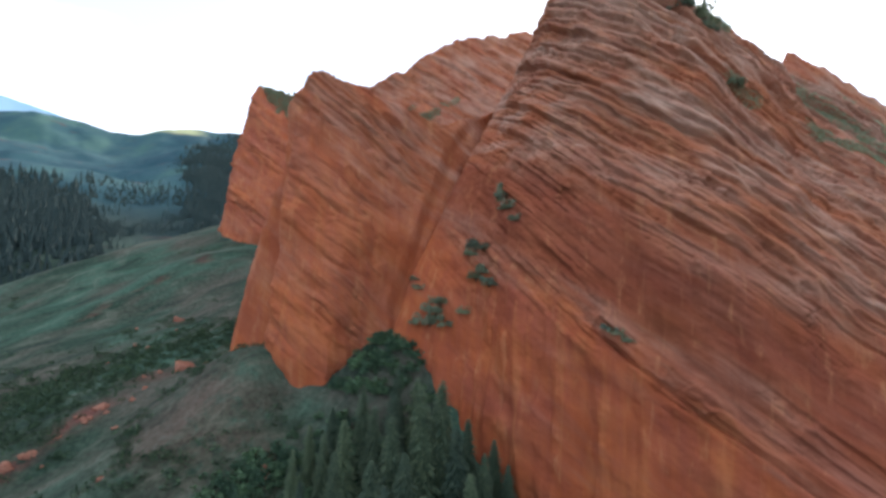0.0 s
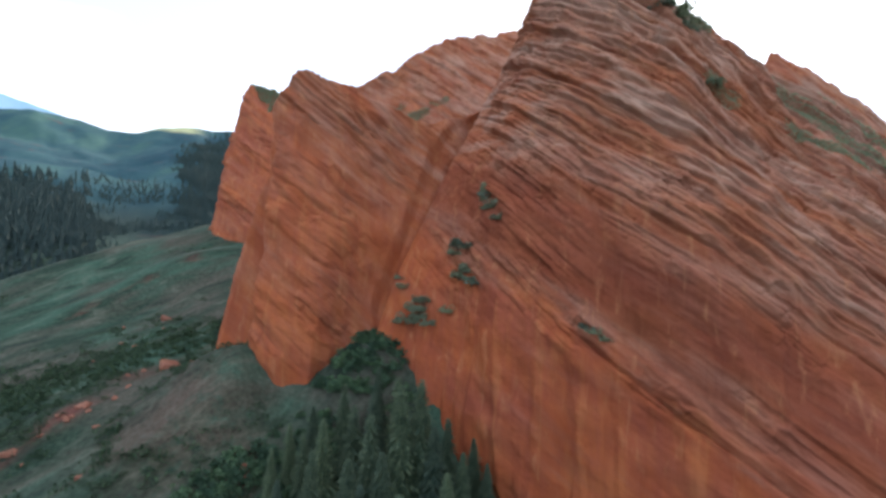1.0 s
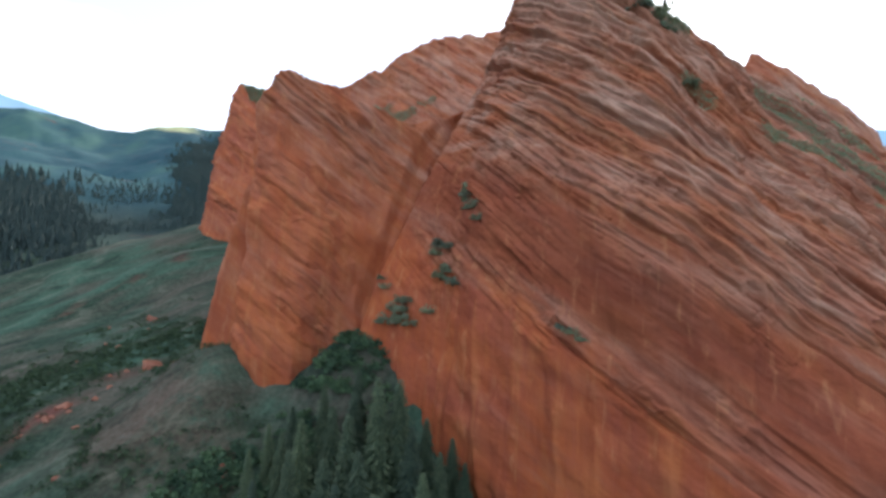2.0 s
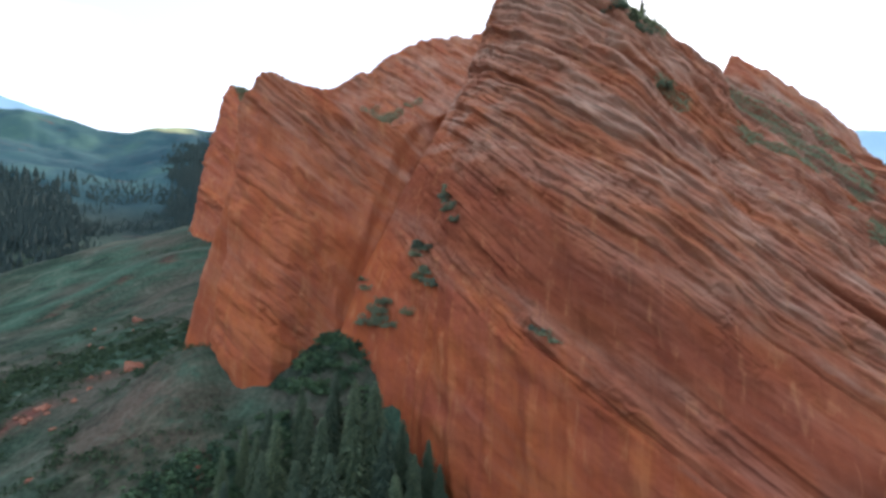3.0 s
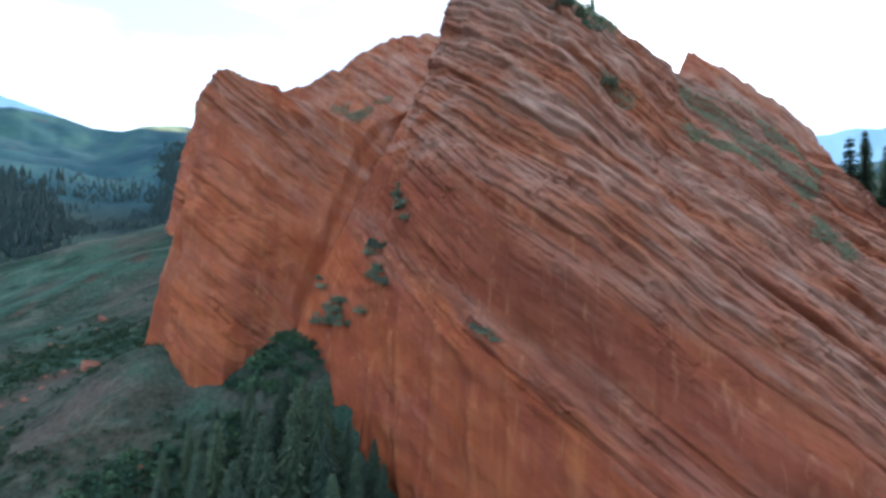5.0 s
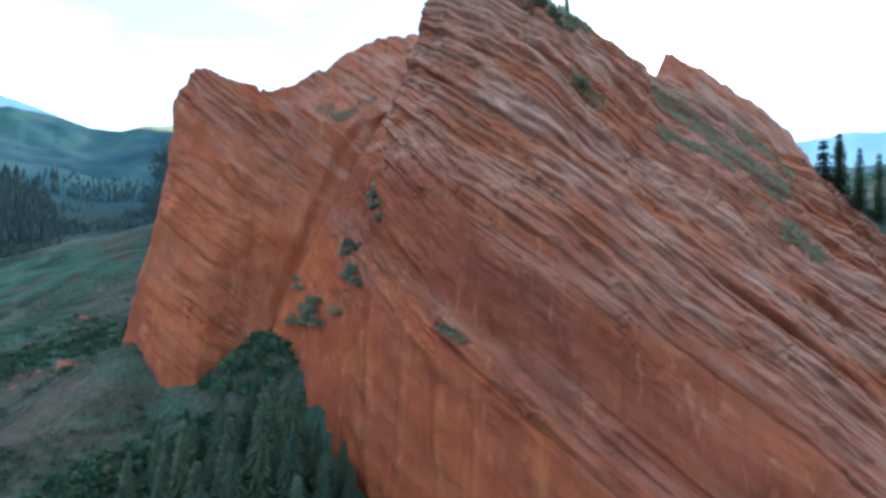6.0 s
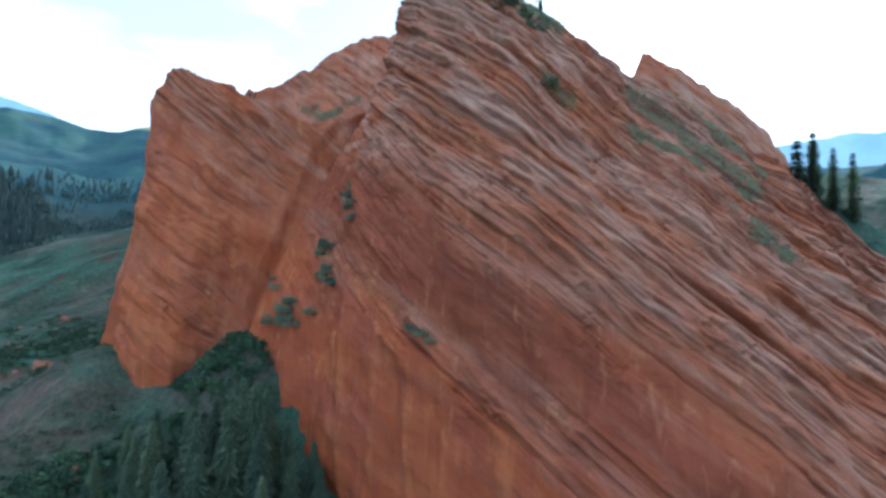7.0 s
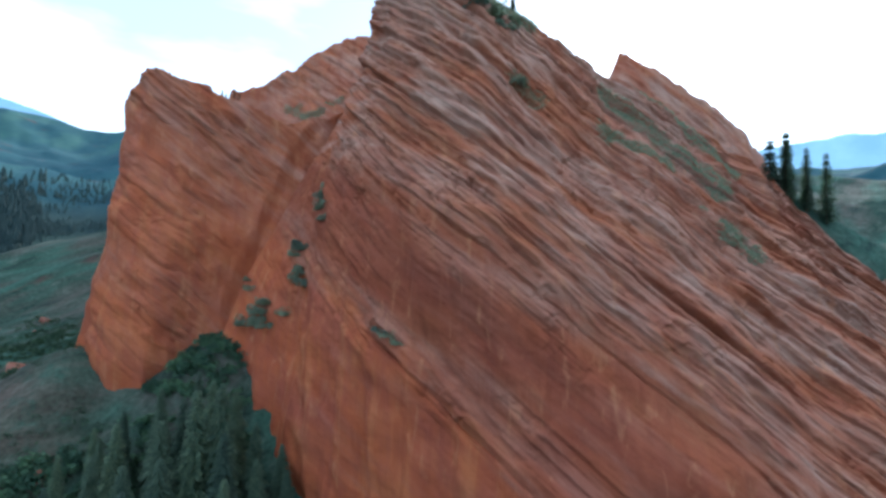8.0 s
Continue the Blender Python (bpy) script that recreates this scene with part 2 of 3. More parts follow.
SCRUB = leaves("scrub_leaves", (0.018, 0.042, 0.030), (0.036, 0.070, 0.046), (0.065, 0.11, 0.063))
LEDGE_LEAVES = leaves("ledge_leaves", (0.145, 0.185, 0.145), (0.195, 0.24, 0.185), (0.26, 0.31, 0.225))
# haze put into the needle colour: bluer, with hardly any contrast
HAZY_NEEDLES = leaves("hazy_needles", (0.028, 0.054, 0.062), (0.033, 0.061, 0.068), (0.039, 0.068, 0.073))
FAR_HAZE = distance("far_mountain", (0.17, 0.28, 0.40), (0.22, 0.34, 0.47), 0.6)


# ---- meshes ----
def mesh_of(name, points, faces, material, smooth=False):
    me = bpy.data.meshes.new(name)
    points, faces = np.asarray(points, np.float32), np.asarray(faces, np.int32)
    me.vertices.add(len(points))
    me.vertices.foreach_set("co", points.ravel())
    sides = faces.shape[1]
    me.loops.add(faces.size)
    me.loops.foreach_set("vertex_index", faces.ravel())
    me.polygons.add(len(faces))
    me.polygons.foreach_set("loop_start", np.arange(0, faces.size, sides, dtype=np.int32))
    me.polygons.foreach_set("use_smooth", np.full(len(faces), smooth))
    me.materials.append(material)
    me.update(calc_edges=True)
    me.validate()
    return me


def sheet_faces(rows, cols, closed=False):
    i, j = np.meshgrid(np.arange(rows - 1), np.arange(cols if closed else cols - 1), indexing="ij")
    a, b = i * cols + j, i * cols + (j + 1) % cols
    return np.stack((a, b, b + cols, a + cols), -1).reshape(-1, 4)


def part_of(parent, name, me, label=""):
    ob = new(name, me)
    ob.parent = parent
    return tagged(ob, label)


# ---- the ground: one sheet out to the hills ----
def hills(x, y):
    """Height of the ground."""
    r, az = np.hypot(x - 15, y), np.degrees(np.arctan2(x - 15, y))
    near = 0.385 * np.clip(y, -150, 1e9) + 0.13 * x - 11
    down, over = 0.66 * x + 0.75 * y, -0.75 * x + 0.66 * y
    near = near + 1.8 * fbm(down / 70, over / 20, x * 0, 4, 35) * step(-40, -70, x)
    near = near + 1.6 * fbm(x / 40, y / 40, x * 0, 4, 31) + 6 * step(175, 215, y) * step(-70, -110, x)
    # the ravine below the cliff, and the talus cone under its cleft
    ravine = step(-50, -12, x) * step(128, 104, y)
    near = near - 20 * ravine
    near = near + 7 * np.exp(-(((x + 17) / 11) ** 2 + ((y - 126) / 10) ** 2))
    # the grassy shoulder against the foot of the block
    near = near + 9.5 * np.exp(-(((x + 49) / np.where(x < -49, 17, 7)) ** 2 + ((y - 121) / 14) ** 2))
    # the wooded spur past the right end of the cliff
    spur = np.interp(y, (40, 98, 108, 400), (20, 72, 84, 98))
    w = step(96, 108, x) * step(-5, 4, y - 106 + 0.69 * (x - 106)) * step(420, 260, r)
    near = near - 18 * step(55, 90, x) * step(95, 74, y)
    near = near * (1 - w) + np.maximum(near, spur - 0.55 * np.clip(x - 109, 0, 400)) * w
    # past the grassy crest the slope drops away to the woods
    crest = np.interp(az, (-50, -25), (272, 305))
    near = near - 34 * step(0, 85, r - crest) * step(-19, -28, az)
    # the far side of the valley
    mid = step(-14, 14, az)
    rise = np.tan(np.radians(np.interp(az, (-60, -42, -36, -28, -14, 14, 60), (13.6, 12.8, 12.7, 14.1, 13, 10.6, 10.6)))) + 0.006 * fbm(az / 5, az * 0, az * 0, 3, 5)
    reach = 1640 * (1 - mid) + 1350 * mid
    top = 60 + rise * reach
    behind = step(80, 130, np.abs(az))
    top = top * (1 - behind) + 150 * behind
    base = 66.0
    t = np.clip((r - 420) / (reach - 420), 0, 1)
    far = base + (top - base) * t ** 1.05 - step(1.0, 1.8, r / reach) * (top - 60)
    far = far + 22 * fbm(x / 230, y / 230, x * 0, 5, 41) * step(430, 900, r) * step(1.5, 0.9, r / reach) * (1 - 0.6 * step(0.8, 1.0, t))
    go = step(330, 450, r)
    return near * (1 - go) + far * go


def make_ground():
    az = np.concatenate((np.linspace(-50, 50, 500), np.linspace(53, 307, 70)))
    r = np.concatenate((np.linspace(0.05, 60, 14), np.geomspace(63, 4700, 350)))
    rr, aa = np.meshgrid(r, np.radians(az), indexing="ij")
    x, y = 15 + rr * np.sin(aa), rr * np.cos(aa)
    z = hills(x.ravel(), y.ravel())
    points = np.stack((x.ravel(), y.ravel(), z), 1)
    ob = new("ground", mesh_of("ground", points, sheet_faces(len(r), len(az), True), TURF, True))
    r, deg = rr.ravel(), np.degrees(aa.ravel())
    x, y = points[:, 0], points[:, 1]
    off = np.abs((x + 92) * 0.884 - (y - 102) * 0.468)
    slip = (0.85 + 0.7 * fbm(x / 9, y / 9, x * 0, 3, 47)) * np.exp(-(off / 3.6) ** 2) * step(92, 100, y) * step(126, 112, y) + 0.8 * np.exp(-(((x + 38) / 3) ** 2 + ((y - 100) / 6) ** 2))
    slip = slip + 0.5 * np.exp(-(((x + 80) / 9) ** 2 + ((y - 131) / 4) ** 2)) + 0.7 * np.exp(-(((x + 58) / 8) ** 2 + ((y - 135) / 2.5) ** 2))
    slip = slip + 0.3 * np.exp(-(((x + 52) / 15) ** 2 + ((y - 106) / 17) ** 2))
    for key, value in (("bare_soil", np.clip(slip, 0, 1)), ("far_side", step(400, 470, r)), ("wood_floor", step(345, 380, r) * step(680, 540, r)), ("sunlit_field", step(1490, 1520, r) * step(1640, 1600, r) * step(-37, -35.5, deg) * step(-27, -29, deg) * 0.9)):
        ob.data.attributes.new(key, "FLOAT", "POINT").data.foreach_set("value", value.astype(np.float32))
    tagged(ob, "steep grassy hillside with bare red soil patches", "ground", kind="structure")


make_ground()


# ---- the cliff: tilted beds of red sandstone ----
def beds(x, y, z, bed, seed, zones, across):
    """How far the beds stand out of the wall, in metres, and how strongly they show."""
    n = Vector(bed).normalized()
    side = n.cross(Vector((0, 1, 0))).normalized()
    s = n.x * x + n.y * y + n.z * z
    along = side.x * x + side.y * y + side.z * z
    strong = np.interp(across[0] * x + across[1] * y + across[2] * z + 7 * fbm(x / 20, y / 20, z / 20, 3, seed + 31), *zip(*zones))
    broken = step(-0.30, 0.40, fbm(x / 14, y / 14, (z + bed[0] * x) / 7, 3, seed + 29))
    strong = strong * np.where(strong < 0.7, 0.12 + 1.15 * broken, 1)
    if seed == 1:
        s = s - 0.26 * (y - 98) * step(46, 14, x)        # the beds bend where the wall turns
        strong = np.maximum(strong, 0.8 * step(36, 18, x) * step(46, 66, z) * (0.35 + 0.65 * broken))
    ripple = 0.09 + 0.2 * step(48, 26, x) * step(72, 92, z) if seed == 1 else 0.22
    if seed == 101:
        s = s + 1.5 * fbm(x / 17, y / 17, z / 17, 2, seed + 55)
        cleft = np.interp(z, (48, 95, 117), (-14.4, 1.2, 15.7)) - x
        gully = step(13, 3, cleft)                       # the smooth gully along the cleft
        strong = strong * (1 - 0.85 * gully)
    s = s + 0.7 * fbm(x / 50, y / 50, z / 50, 2, seed) + ripple * fbm(x / 5, y / 5, z / 5, 3, seed + 1)
    out = 0
    for thick, amount, length, crack in ((9.5, 0.6, 40, 0.6), (3.7, 0.65, 15, 0.7), (1.75, 0.6, 7, 0.5), (0.9, 0.42, 3.2, 0.2)):
        u = s / thick + 0.35 * grain(s / thick / 3, s * 0, s * 0, seed + 7)
        k = np.floor(u)
        f = u - k
        one, two = (0.8 * grain(along / length, q * 17.31, k * 0, seed + 3) + 0.7 * (cell(np.floor(along / length * 0.7 + 3 * cell(q, q * 0, q * 0, seed)), q, q * 0, seed + 4) - 0.5) for q in (k, k + 1))
        w = step(0.86, 1.0, f)
        slit = np.clip(grain(along / (length * 0.8), k * 9.7, k * 0 + 3.1, seed + 5) + 0.25, 0, 1) * np.exp(-((f - 0.93) * thick / 0.34) ** 2)
        out = out + amount * (one * (1 - w) + two * w - 0.5 * (f - 0.5) * (1 - w)) - crack * 1.6 * slit * strong
    shelf = 0
    if seed == 1:
        # two long shelves that stand out over the smooth wall, with an open crack below each
        level = bed[0] * x + bed[1] * y + bed[2] * z + 1.2 * fbm(x / 17, y / 17, z / 17, 3, 71)
        for at, size in ((84.0, 0.8), (117.0, 0.5)):
            shelf = shelf + size * (1.25 * np.exp(-((level - at - 2.8) / 2.4) ** 2) - 1.5 * np.exp(-((level - at) / 0.34) ** 2)) * step(22, 32, x) * np.clip(0.75 + 0.9 * fbm(x / 9, y / 9, z / 9, 3, 73), 0.1, 1.4)
    # blocks broken out of the beds, in patches
    warp = 0.5 * fbm(x / 4, y / 4, z / 4, 2, seed + 61)
    cross = 0.8 * y + 0.6 * along
    for long, thick, amount in ((6.5, 2.1, 0.9), (3.0, 1.0, 0.55)):
        k = np.floor(s / thick + 0.5 * warp)
        chip = cell(np.floor(along / long + warp + 5 * cell(k, k * 0, k * 0, seed + 62)), k, np.floor(cross / long), seed + 63) - 0.5
        patch = step(-0.15, 0.5, fbm(along / 14, s / 7, cross / 14, 3, seed + 64))
        shelf = shelf + amount * chip * patch * (0.08 + 0.92 * np.clip(1.5 * strong, 0, 1))
    # wandering joints where the rock is massive
    joint = fbm(x / 11, y / 11, z / 8, 3, seed + 37)
    joint = np.exp(-(joint / 0.07) ** 2) * np.clip(0.3 + fbm(x / 15, y / 15, z / 15, 2, seed + 41), 0, 1)
    if seed == 101:
        shelf = shelf * (1 - 0.8 * gully) - 1.7 * step(6, 1.5, cleft)
    return out * (0.08 + 1.05 * strong ** 1.25) - 0.07 * joint * (1 - 0.8 * strong) + shelf, strong


def curtain(name, knots, foot, spacing, parent, bed, zones, across, material, seed=1, roughness=1.0, depth=55, lip=0, rounding=3.0, fluted=1.0):
    """A wall of rock along a plan. Each knot: foot x, y, crest x, y, crest height, and how late the wall leans back."""
    k = np.array(knots, float)
    d = np.concatenate(([0], np.cumsum(np.hypot(*np.diff((k[:, :2] + k[:, 2:4]) / 2, axis=0).T))))
    n = int(d[-1] / spacing)
    u = np.linspace(0, d[-1], n)
    span = max(3, int(rounding / spacing) | 1)
    rounded = []
    for c in range(6):
        line = np.interp(u, d, k[:, c])
        pad = np.pad(line, span // 2, "edge")
        rounded.append(np.convolve(pad, np.ones(span) / span, "valid"))
    fx, fy, tx, ty, tz, late = rounded
    tz = tz + 1.0 * fbm(u / 9, u * 0, u * 0, 4, seed + 50) + 1.1 * (cell(np.floor(u / 2.7 + 0.8 * grain(u / 5, u * 0, u * 0, seed)), u * 0, u * 0, seed + 51) - 0.5)
    rows = int((tz.max() - foot) / spacing)
    v = np.concatenate((np.linspace(0, 1, rows), 1 + np.linspace(0.012, 0.6, 34), 1.6 + np.linspace(0.03, 0.4, 16)))
    vv = v[:, None]
    up = np.minimum(vv, 1)
    w = up ** late[None, :]
    x, y = fx + (tx - fx) * w, fy + (ty - fy) * w
    z = foot + (tz - foot) * up
    # outward in plan
    mx, my = (fx + tx) / 2, (fy + ty) / 2
    gx, gy = np.gradient(mx), np.gradient(my)
    g = np.hypot(gx, gy) + 1e-9
    nx, ny = gy / g, -gx / g
    wide = max(3, int(6.0 / spacing) | 1)
    nx, ny = (np.convolve(np.pad(a, wide // 2, "edge"), np.ones(wide) / wide, "valid") for a in (nx, ny))
    over, tail = np.clip(vv - 1, 0, 0.6), np.clip((vv - 1.6) / 0.4, 0, 1)
    x, y = x - nx * over * depth, y - ny * over * depth
    z = z - 60 * over ** 1.3
    z = z + (foot - z) * tail
    flat = [a.ravel() for a in np.broadcast_arrays(x, y, z, nx, ny, up)]
    x, y, z, nx, ny, up = flat
    flutes = fluted * fbm(x / 3.6, y / 3.6, z / 30, 3, seed + 19)
    ledges, strong = beds(x, y, z, bed, seed, zones, across)
    fine = fbm(x / 4.4, y / 2.4, (z + bed[0] * x) / 1.6, 3, seed + 13)
    lumps = 1.3 * fbm(x / 22, y / 22, z / 22, 3, seed + 9) + 0.5 * grain(x / 9, y / 6, (z + bed[0] * x) / 4.5, seed + 12) + (0.06 + 0.3 * strong) * fine + 0.06 * fbm(x / 1.3, y / 1.3, z / 1.0, 2, seed + 15)
    out = roughness * (lumps + ledges + flutes * np.clip(1 - 1.3 * strong, 0, 1))
    edge = np.broadcast_to(0.3 + 0.7 * step(2, 16, np.abs(u - d[lip])), vv.shape[:1] + u.shape).ravel() if lip else 1
    out = out * edge
    out = out * (0.55 + 0.45 * step(1.0, 0.96, up))
    x, y = x + nx * out, y + ny * out
    z = z + 0.25 * out
    me = mesh_of(name, np.stack((x, y, z), 1), sheet_faces(len(v), n), material, True)
    SURFACES.append(np.stack((x, y, z), 1))
    return part_of(parent, name, me)


SURFACES = []


cliff = tagged(new("rock_cliff"), "steep red sandstone cliff with tilted layers", "cliff", kind="structure")

LEFT_BLOCK = [
    (-22, 185, -22, 185, 96, 1), (-40, 155, -37, 155, 106, 1), (-48, 134, -49, 142, 102, 1), (-48, 122, -48, 133, 102.5, 1.2), (-46.5, 121, -46.5, 131, 105.5, 1.2), (-44, 120, -44, 130, 107, 1.3), (-42.5, 119.7, -41.5, 129.5, 111, 1.4),
    (-41, 119.5, -38, 129, 113.3, 1.5), (-36, 121, -32, 131, 112.5, 1.5), (-32, 121, -25, 133, 111, 1.5),
    (-30, 124, -17, 137, 108, 1.2), (-29, 127, -4, 141, 101, 1.1), (-26, 128.5, 7.5, 142.5, 107, 1.2), (-16, 131.5, 20, 147.5, 115, 1.4), (-6, 138, 28, 152, 115, 1.3),
]
MAIN_SLAB = [
    (-16, 150, 20, 168, 122, 1.2), (-24, 131, 15.5, 153, 117, 1.5), (-25, 124, 15.7, 148, 117, 1.5), (-14, 121, 17.5, 139, 121, 1.3),
    (2, 116.5, 19, 130, 127, 1.8), (14, 105, 22, 125, 131, 3), (24, 97.5, 28, 112, 134, 3), (34, 93.5, 36, 106, 131, 4),
    (44, 86.5, 45, 104, 124, 4), (54, 79.5, 55, 108, 120, 2.5), (65, 74, 66, 111, 114, 2), (80, 71, 80, 112, 104.5, 2),
    (96, 70, 99, 109, 93, 1.7), (108, 69, 106, 106, 86.5, 1.6), (116, 68, 111.5, 103, 78.5, 1.5), (124, 67, 117.5, 98, 69, 1.4), (132, 66, 124, 94, 61, 1.3),
    (146, 64, 138, 88, 46, 1), (158, 66, 154, 80, 30, 1),
]
RIGHT_FIN = [
    (74, 150, 76, 145, 102, 1), (76, 130, 79, 129, 107, 1), (81, 119, 84, 124, 119.5, 1), (94, 113, 96, 124, 112.5, 1.1),
    (105, 110, 107, 124, 106, 1.2), (116, 110, 116, 125, 100, 1.2), (126, 114, 121, 127, 93, 1.2), (134, 122, 127, 132, 78, 1), (136, 150, 128, 150, 74, 1),
]
REAR_RIDGE = [
    (-66, 225, -64, 225, 104, 1), (-58, 208, -54, 212, 136, 1), (-42, 200, -40, 206, 138, 1), (-30, 190, -30, 199, 140.5, 1),
    (-22, 184, -22, 196, 142, 1.2), (-16, 182, -16, 195, 147.5, 1.5), (-4, 178, -4, 194, 153, 1.5), (8, 174, 8, 194, 155, 1.5),
    (28, 170, 28, 194, 157, 1.5), (45, 172, 44, 196, 146, 1.5), (60, 190, 58, 205, 130, 1),
]
LOW_BUTTRESS = [
    (-60, 175, -56, 172, 72, 1), (-71, 152, -60, 155, 71, 1), (-67, 142, -55, 144, 79, 1.1), (-52, 140, -47, 143, 93, 1), (-40, 140, -40, 144, 97, 1),
]
FAR_PILLAR = [
    (-156, 330, -146, 330, 120, 1), (-130, 264, -122, 282, 126, 1), (-126, 249, -116, 266, 143, 1), (-121, 243, -109, 262, 158, 1.2), (-112, 240, -102, 262, 157.5, 1.3),
    (-102, 238, -92, 263, 155.5, 1.5), (-88, 238, -78, 266, 153, 1.5), (-70, 242, -66, 270, 150, 1.5), (-50, 260, -50, 285, 142, 1.2), (-20, 290, -20, 310, 130, 1),
]
curtain("main_slab", MAIN_SLAB, 6, 0.25, cliff, BED_MAIN, MAIN_ZONES, ACROSS_MAIN, ROCK, seed=1, lip=2)
curtain("left_block", LEFT_BLOCK, 14, 0.30, cliff, BED_LEFT, LEFT_ZONES, ACROSS_LEFT, ROCK_LEFT, seed=101, roughness=1.15, depth=22, rounding=2.6, fluted=0.5)
curtain("right_fin", RIGHT_FIN, 50, 0.5, cliff, BED_MAIN, REAR_ZONES, ACROSS_MAIN, ROCK, seed=201, roughness=0.6, depth=30)
curtain("rear_ridge", REAR_RIDGE, 60, 0.6, cliff, BED_REAR, REAR_ZONES, ACROSS_REAR, ROCK_REAR, seed=301, roughness=0.9)
curtain("low_buttress", LOW_BUTTRESS, 20, 0.4, cliff, BED_LEFT, LEFT_ZONES, ACROSS_LEFT, ROCK_LEFT, seed=401, roughness=0.6, depth=9)
curtain("far_pillar", FAR_PILLAR, 50, 0.6, cliff, BED_REAR, [(0, 0.5), (100, 0.65), (250, 0.8)], ACROSS_REAR, ROCK_REAR, seed=501, roughness=1.3, fluted=0.5, rounding=5.0)


# ---- far mountains ----
def far_mountain(az0, az1, peaks, label, seed):
    n, rows = 160, 14
    az = np.linspace(az0, az1, n)
    crest = np.interp(az, *zip(*peaks)) + 0.12 * fbm(az / 2.0, az * 0, az * 0, 5, seed)
    v = np.linspace(0, 1, rows)[:, None]
    r = 3800 + 500 * v
    el = np.radians(crest)[None, :]
    z = 60 + v * (4300 * np.tan(el)) - (1 - v) * 150
    a = np.radians(az)[None, :]
    x, y = r * np.sin(a) + 20, r * np.cos(a)
    p = np.stack([q.ravel() for q in np.broadcast_arrays(x, y, z)], 1)
    ob = new("backdrop", mesh_of("backdrop", p, sheet_faces(rows, n), FAR_HAZE, True))
    tagged(ob, label, "mountain", kind="structure")


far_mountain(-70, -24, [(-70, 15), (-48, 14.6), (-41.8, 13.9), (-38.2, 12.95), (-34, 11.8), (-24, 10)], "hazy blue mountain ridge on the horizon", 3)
far_mountain(20, 75, [(20, 11.5), (30, 12.6), (36, 13.2), (39.8, 13.5), (46, 13.2), (75, 11)], "pale hazy distant mountain range", 4)


# ---- plants ----
def height_at(x, y):
    return float(hills(np.array([float(x)]), np.array([float(y)]))[0])


def tube(points, radii, sides=7):
    """A tapered limb along points."""
    p, f = [], []
    for (x, y, z), r in zip(points, radii):
        for i in range(sides):
            a = 2 * math.pi * i / sides
            p.append((x + r * math.cos(a), y + r * math.sin(a), z))
    for i in range(len(points) - 1):
        for j in range(sides):
            k = (j + 1) % sides
            f.append((i * sides + j, i * sides + k, (i + 1) * sides + k, (i + 1) * sides + j))
    return p, f


def spruce_crown(height, spread, rng):
    """Whorls of drooping boughs, each a spray of small pointed sprigs."""
    p, f = [], []

    def blade(a, b, c):
        i = len(p)
        p.extend((a, b, c))
        f.append((i, i + 1, i + 2))

    levels = int(height * 2.3)
    for i in range(levels):
        t = (i + rng.uniform(-0.3, 0.3)) / levels
        z = height * (0.06 + 0.93 * max(t, 0))
        reach = spread * (1 - max(t, 0)) ** 0.62 * rng.uniform(0.7, 1.1) + 0.15
        count = max(6, int(11 - 4 * t))
        turn = rng.uniform(0, 6.28)
        for j in range(count):
            a = turn + 6.283 * (j + rng.uniform(-0.25, 0.25)) / count
            length = reach * rng.uniform(0.65, 1.15)
            dx, dy = math.cos(a), math.sin(a)
            droop = rng.uniform(0.25, 0.55)
            sprigs = max(4, int(length * 4.0))
            for k in range(sprigs):
                q = (k + 0.6) / sprigs
                x, y = dx * length * q, dy * length * q
                zz = z - droop * length * q * q + 0.06 * length * q
                side = (1 - 0.55 * q) * length * 0.34 + 0.12
                for way in (-1, 1):
                    sx, sy = -dy * way * side + dx * side * 0.7, dx * way * side + dy * side * 0.7
                    drop = rng.uniform(0.12, 0.45) * side + 0.05
                    blade((x - dx * 0.2, y - dy * 0.2, zz + 0.1), (x + dx * 0.25, y + dy * 0.25, zz), (x + sx, y + sy, zz - drop))
    return p, f


def spruce(height, spread, seed):
    rng = random.Random(seed)
    tree = new("spruce")
    p, f = tube([(0, 0, -0.6), (0.03, 0.0, height * 0.5), (0.0, 0.04, height * 0.99)], [height * 0.014, height * 0.009, 0.02])
    part_of(tree, "trunk", mesh_of("trunk", p, f, BARK, True))
    p, f = spruce_crown(height, spread, rng)
    part_of(tree, "crown", mesh_of("crown", p, f, NEEDLES))
    return tree


def foliage(radius, squash, count, size, rng):
    """A ragged clump of small leaves with gaps."""
    p, f = [], []
    lobes = [(rng.gauss(0, 0.45), rng.gauss(0, 0.45), rng.uniform(0.05, 0.7), rng.uniform(0.2, 0.45)) for _ in range(16)]
    for _ in range(count):
        lx, ly, lz, lr = rng.choice(lobes)
        v = Vector((rng.gauss(0, 1), rng.gauss(0, 1), rng.gauss(0, 1))).normalized() * lr * rng.uniform(0.65, 1.05)
        c = Vector(((lx + v.x) * radius, (ly + v.y) * radius, max(0.02, (lz + v.z)) * radius * squash))
        a = Vector((rng.gauss(0, 1), rng.gauss(0, 1), rng.gauss(0, 0.6))).normalized()
        b = a.cross(Vector((rng.gauss(0, 1), rng.gauss(0, 1), rng.gauss(0, 1)))).normalized()
        h = size * rng.uniform(0.6, 1.4)
        i = len(p)
        p.extend((c - a * h, c - b * h * 0.5, c + a * h, c + b * h * 0.5))
        f.append((i, i + 1, i + 2, i + 3))
    return p, f


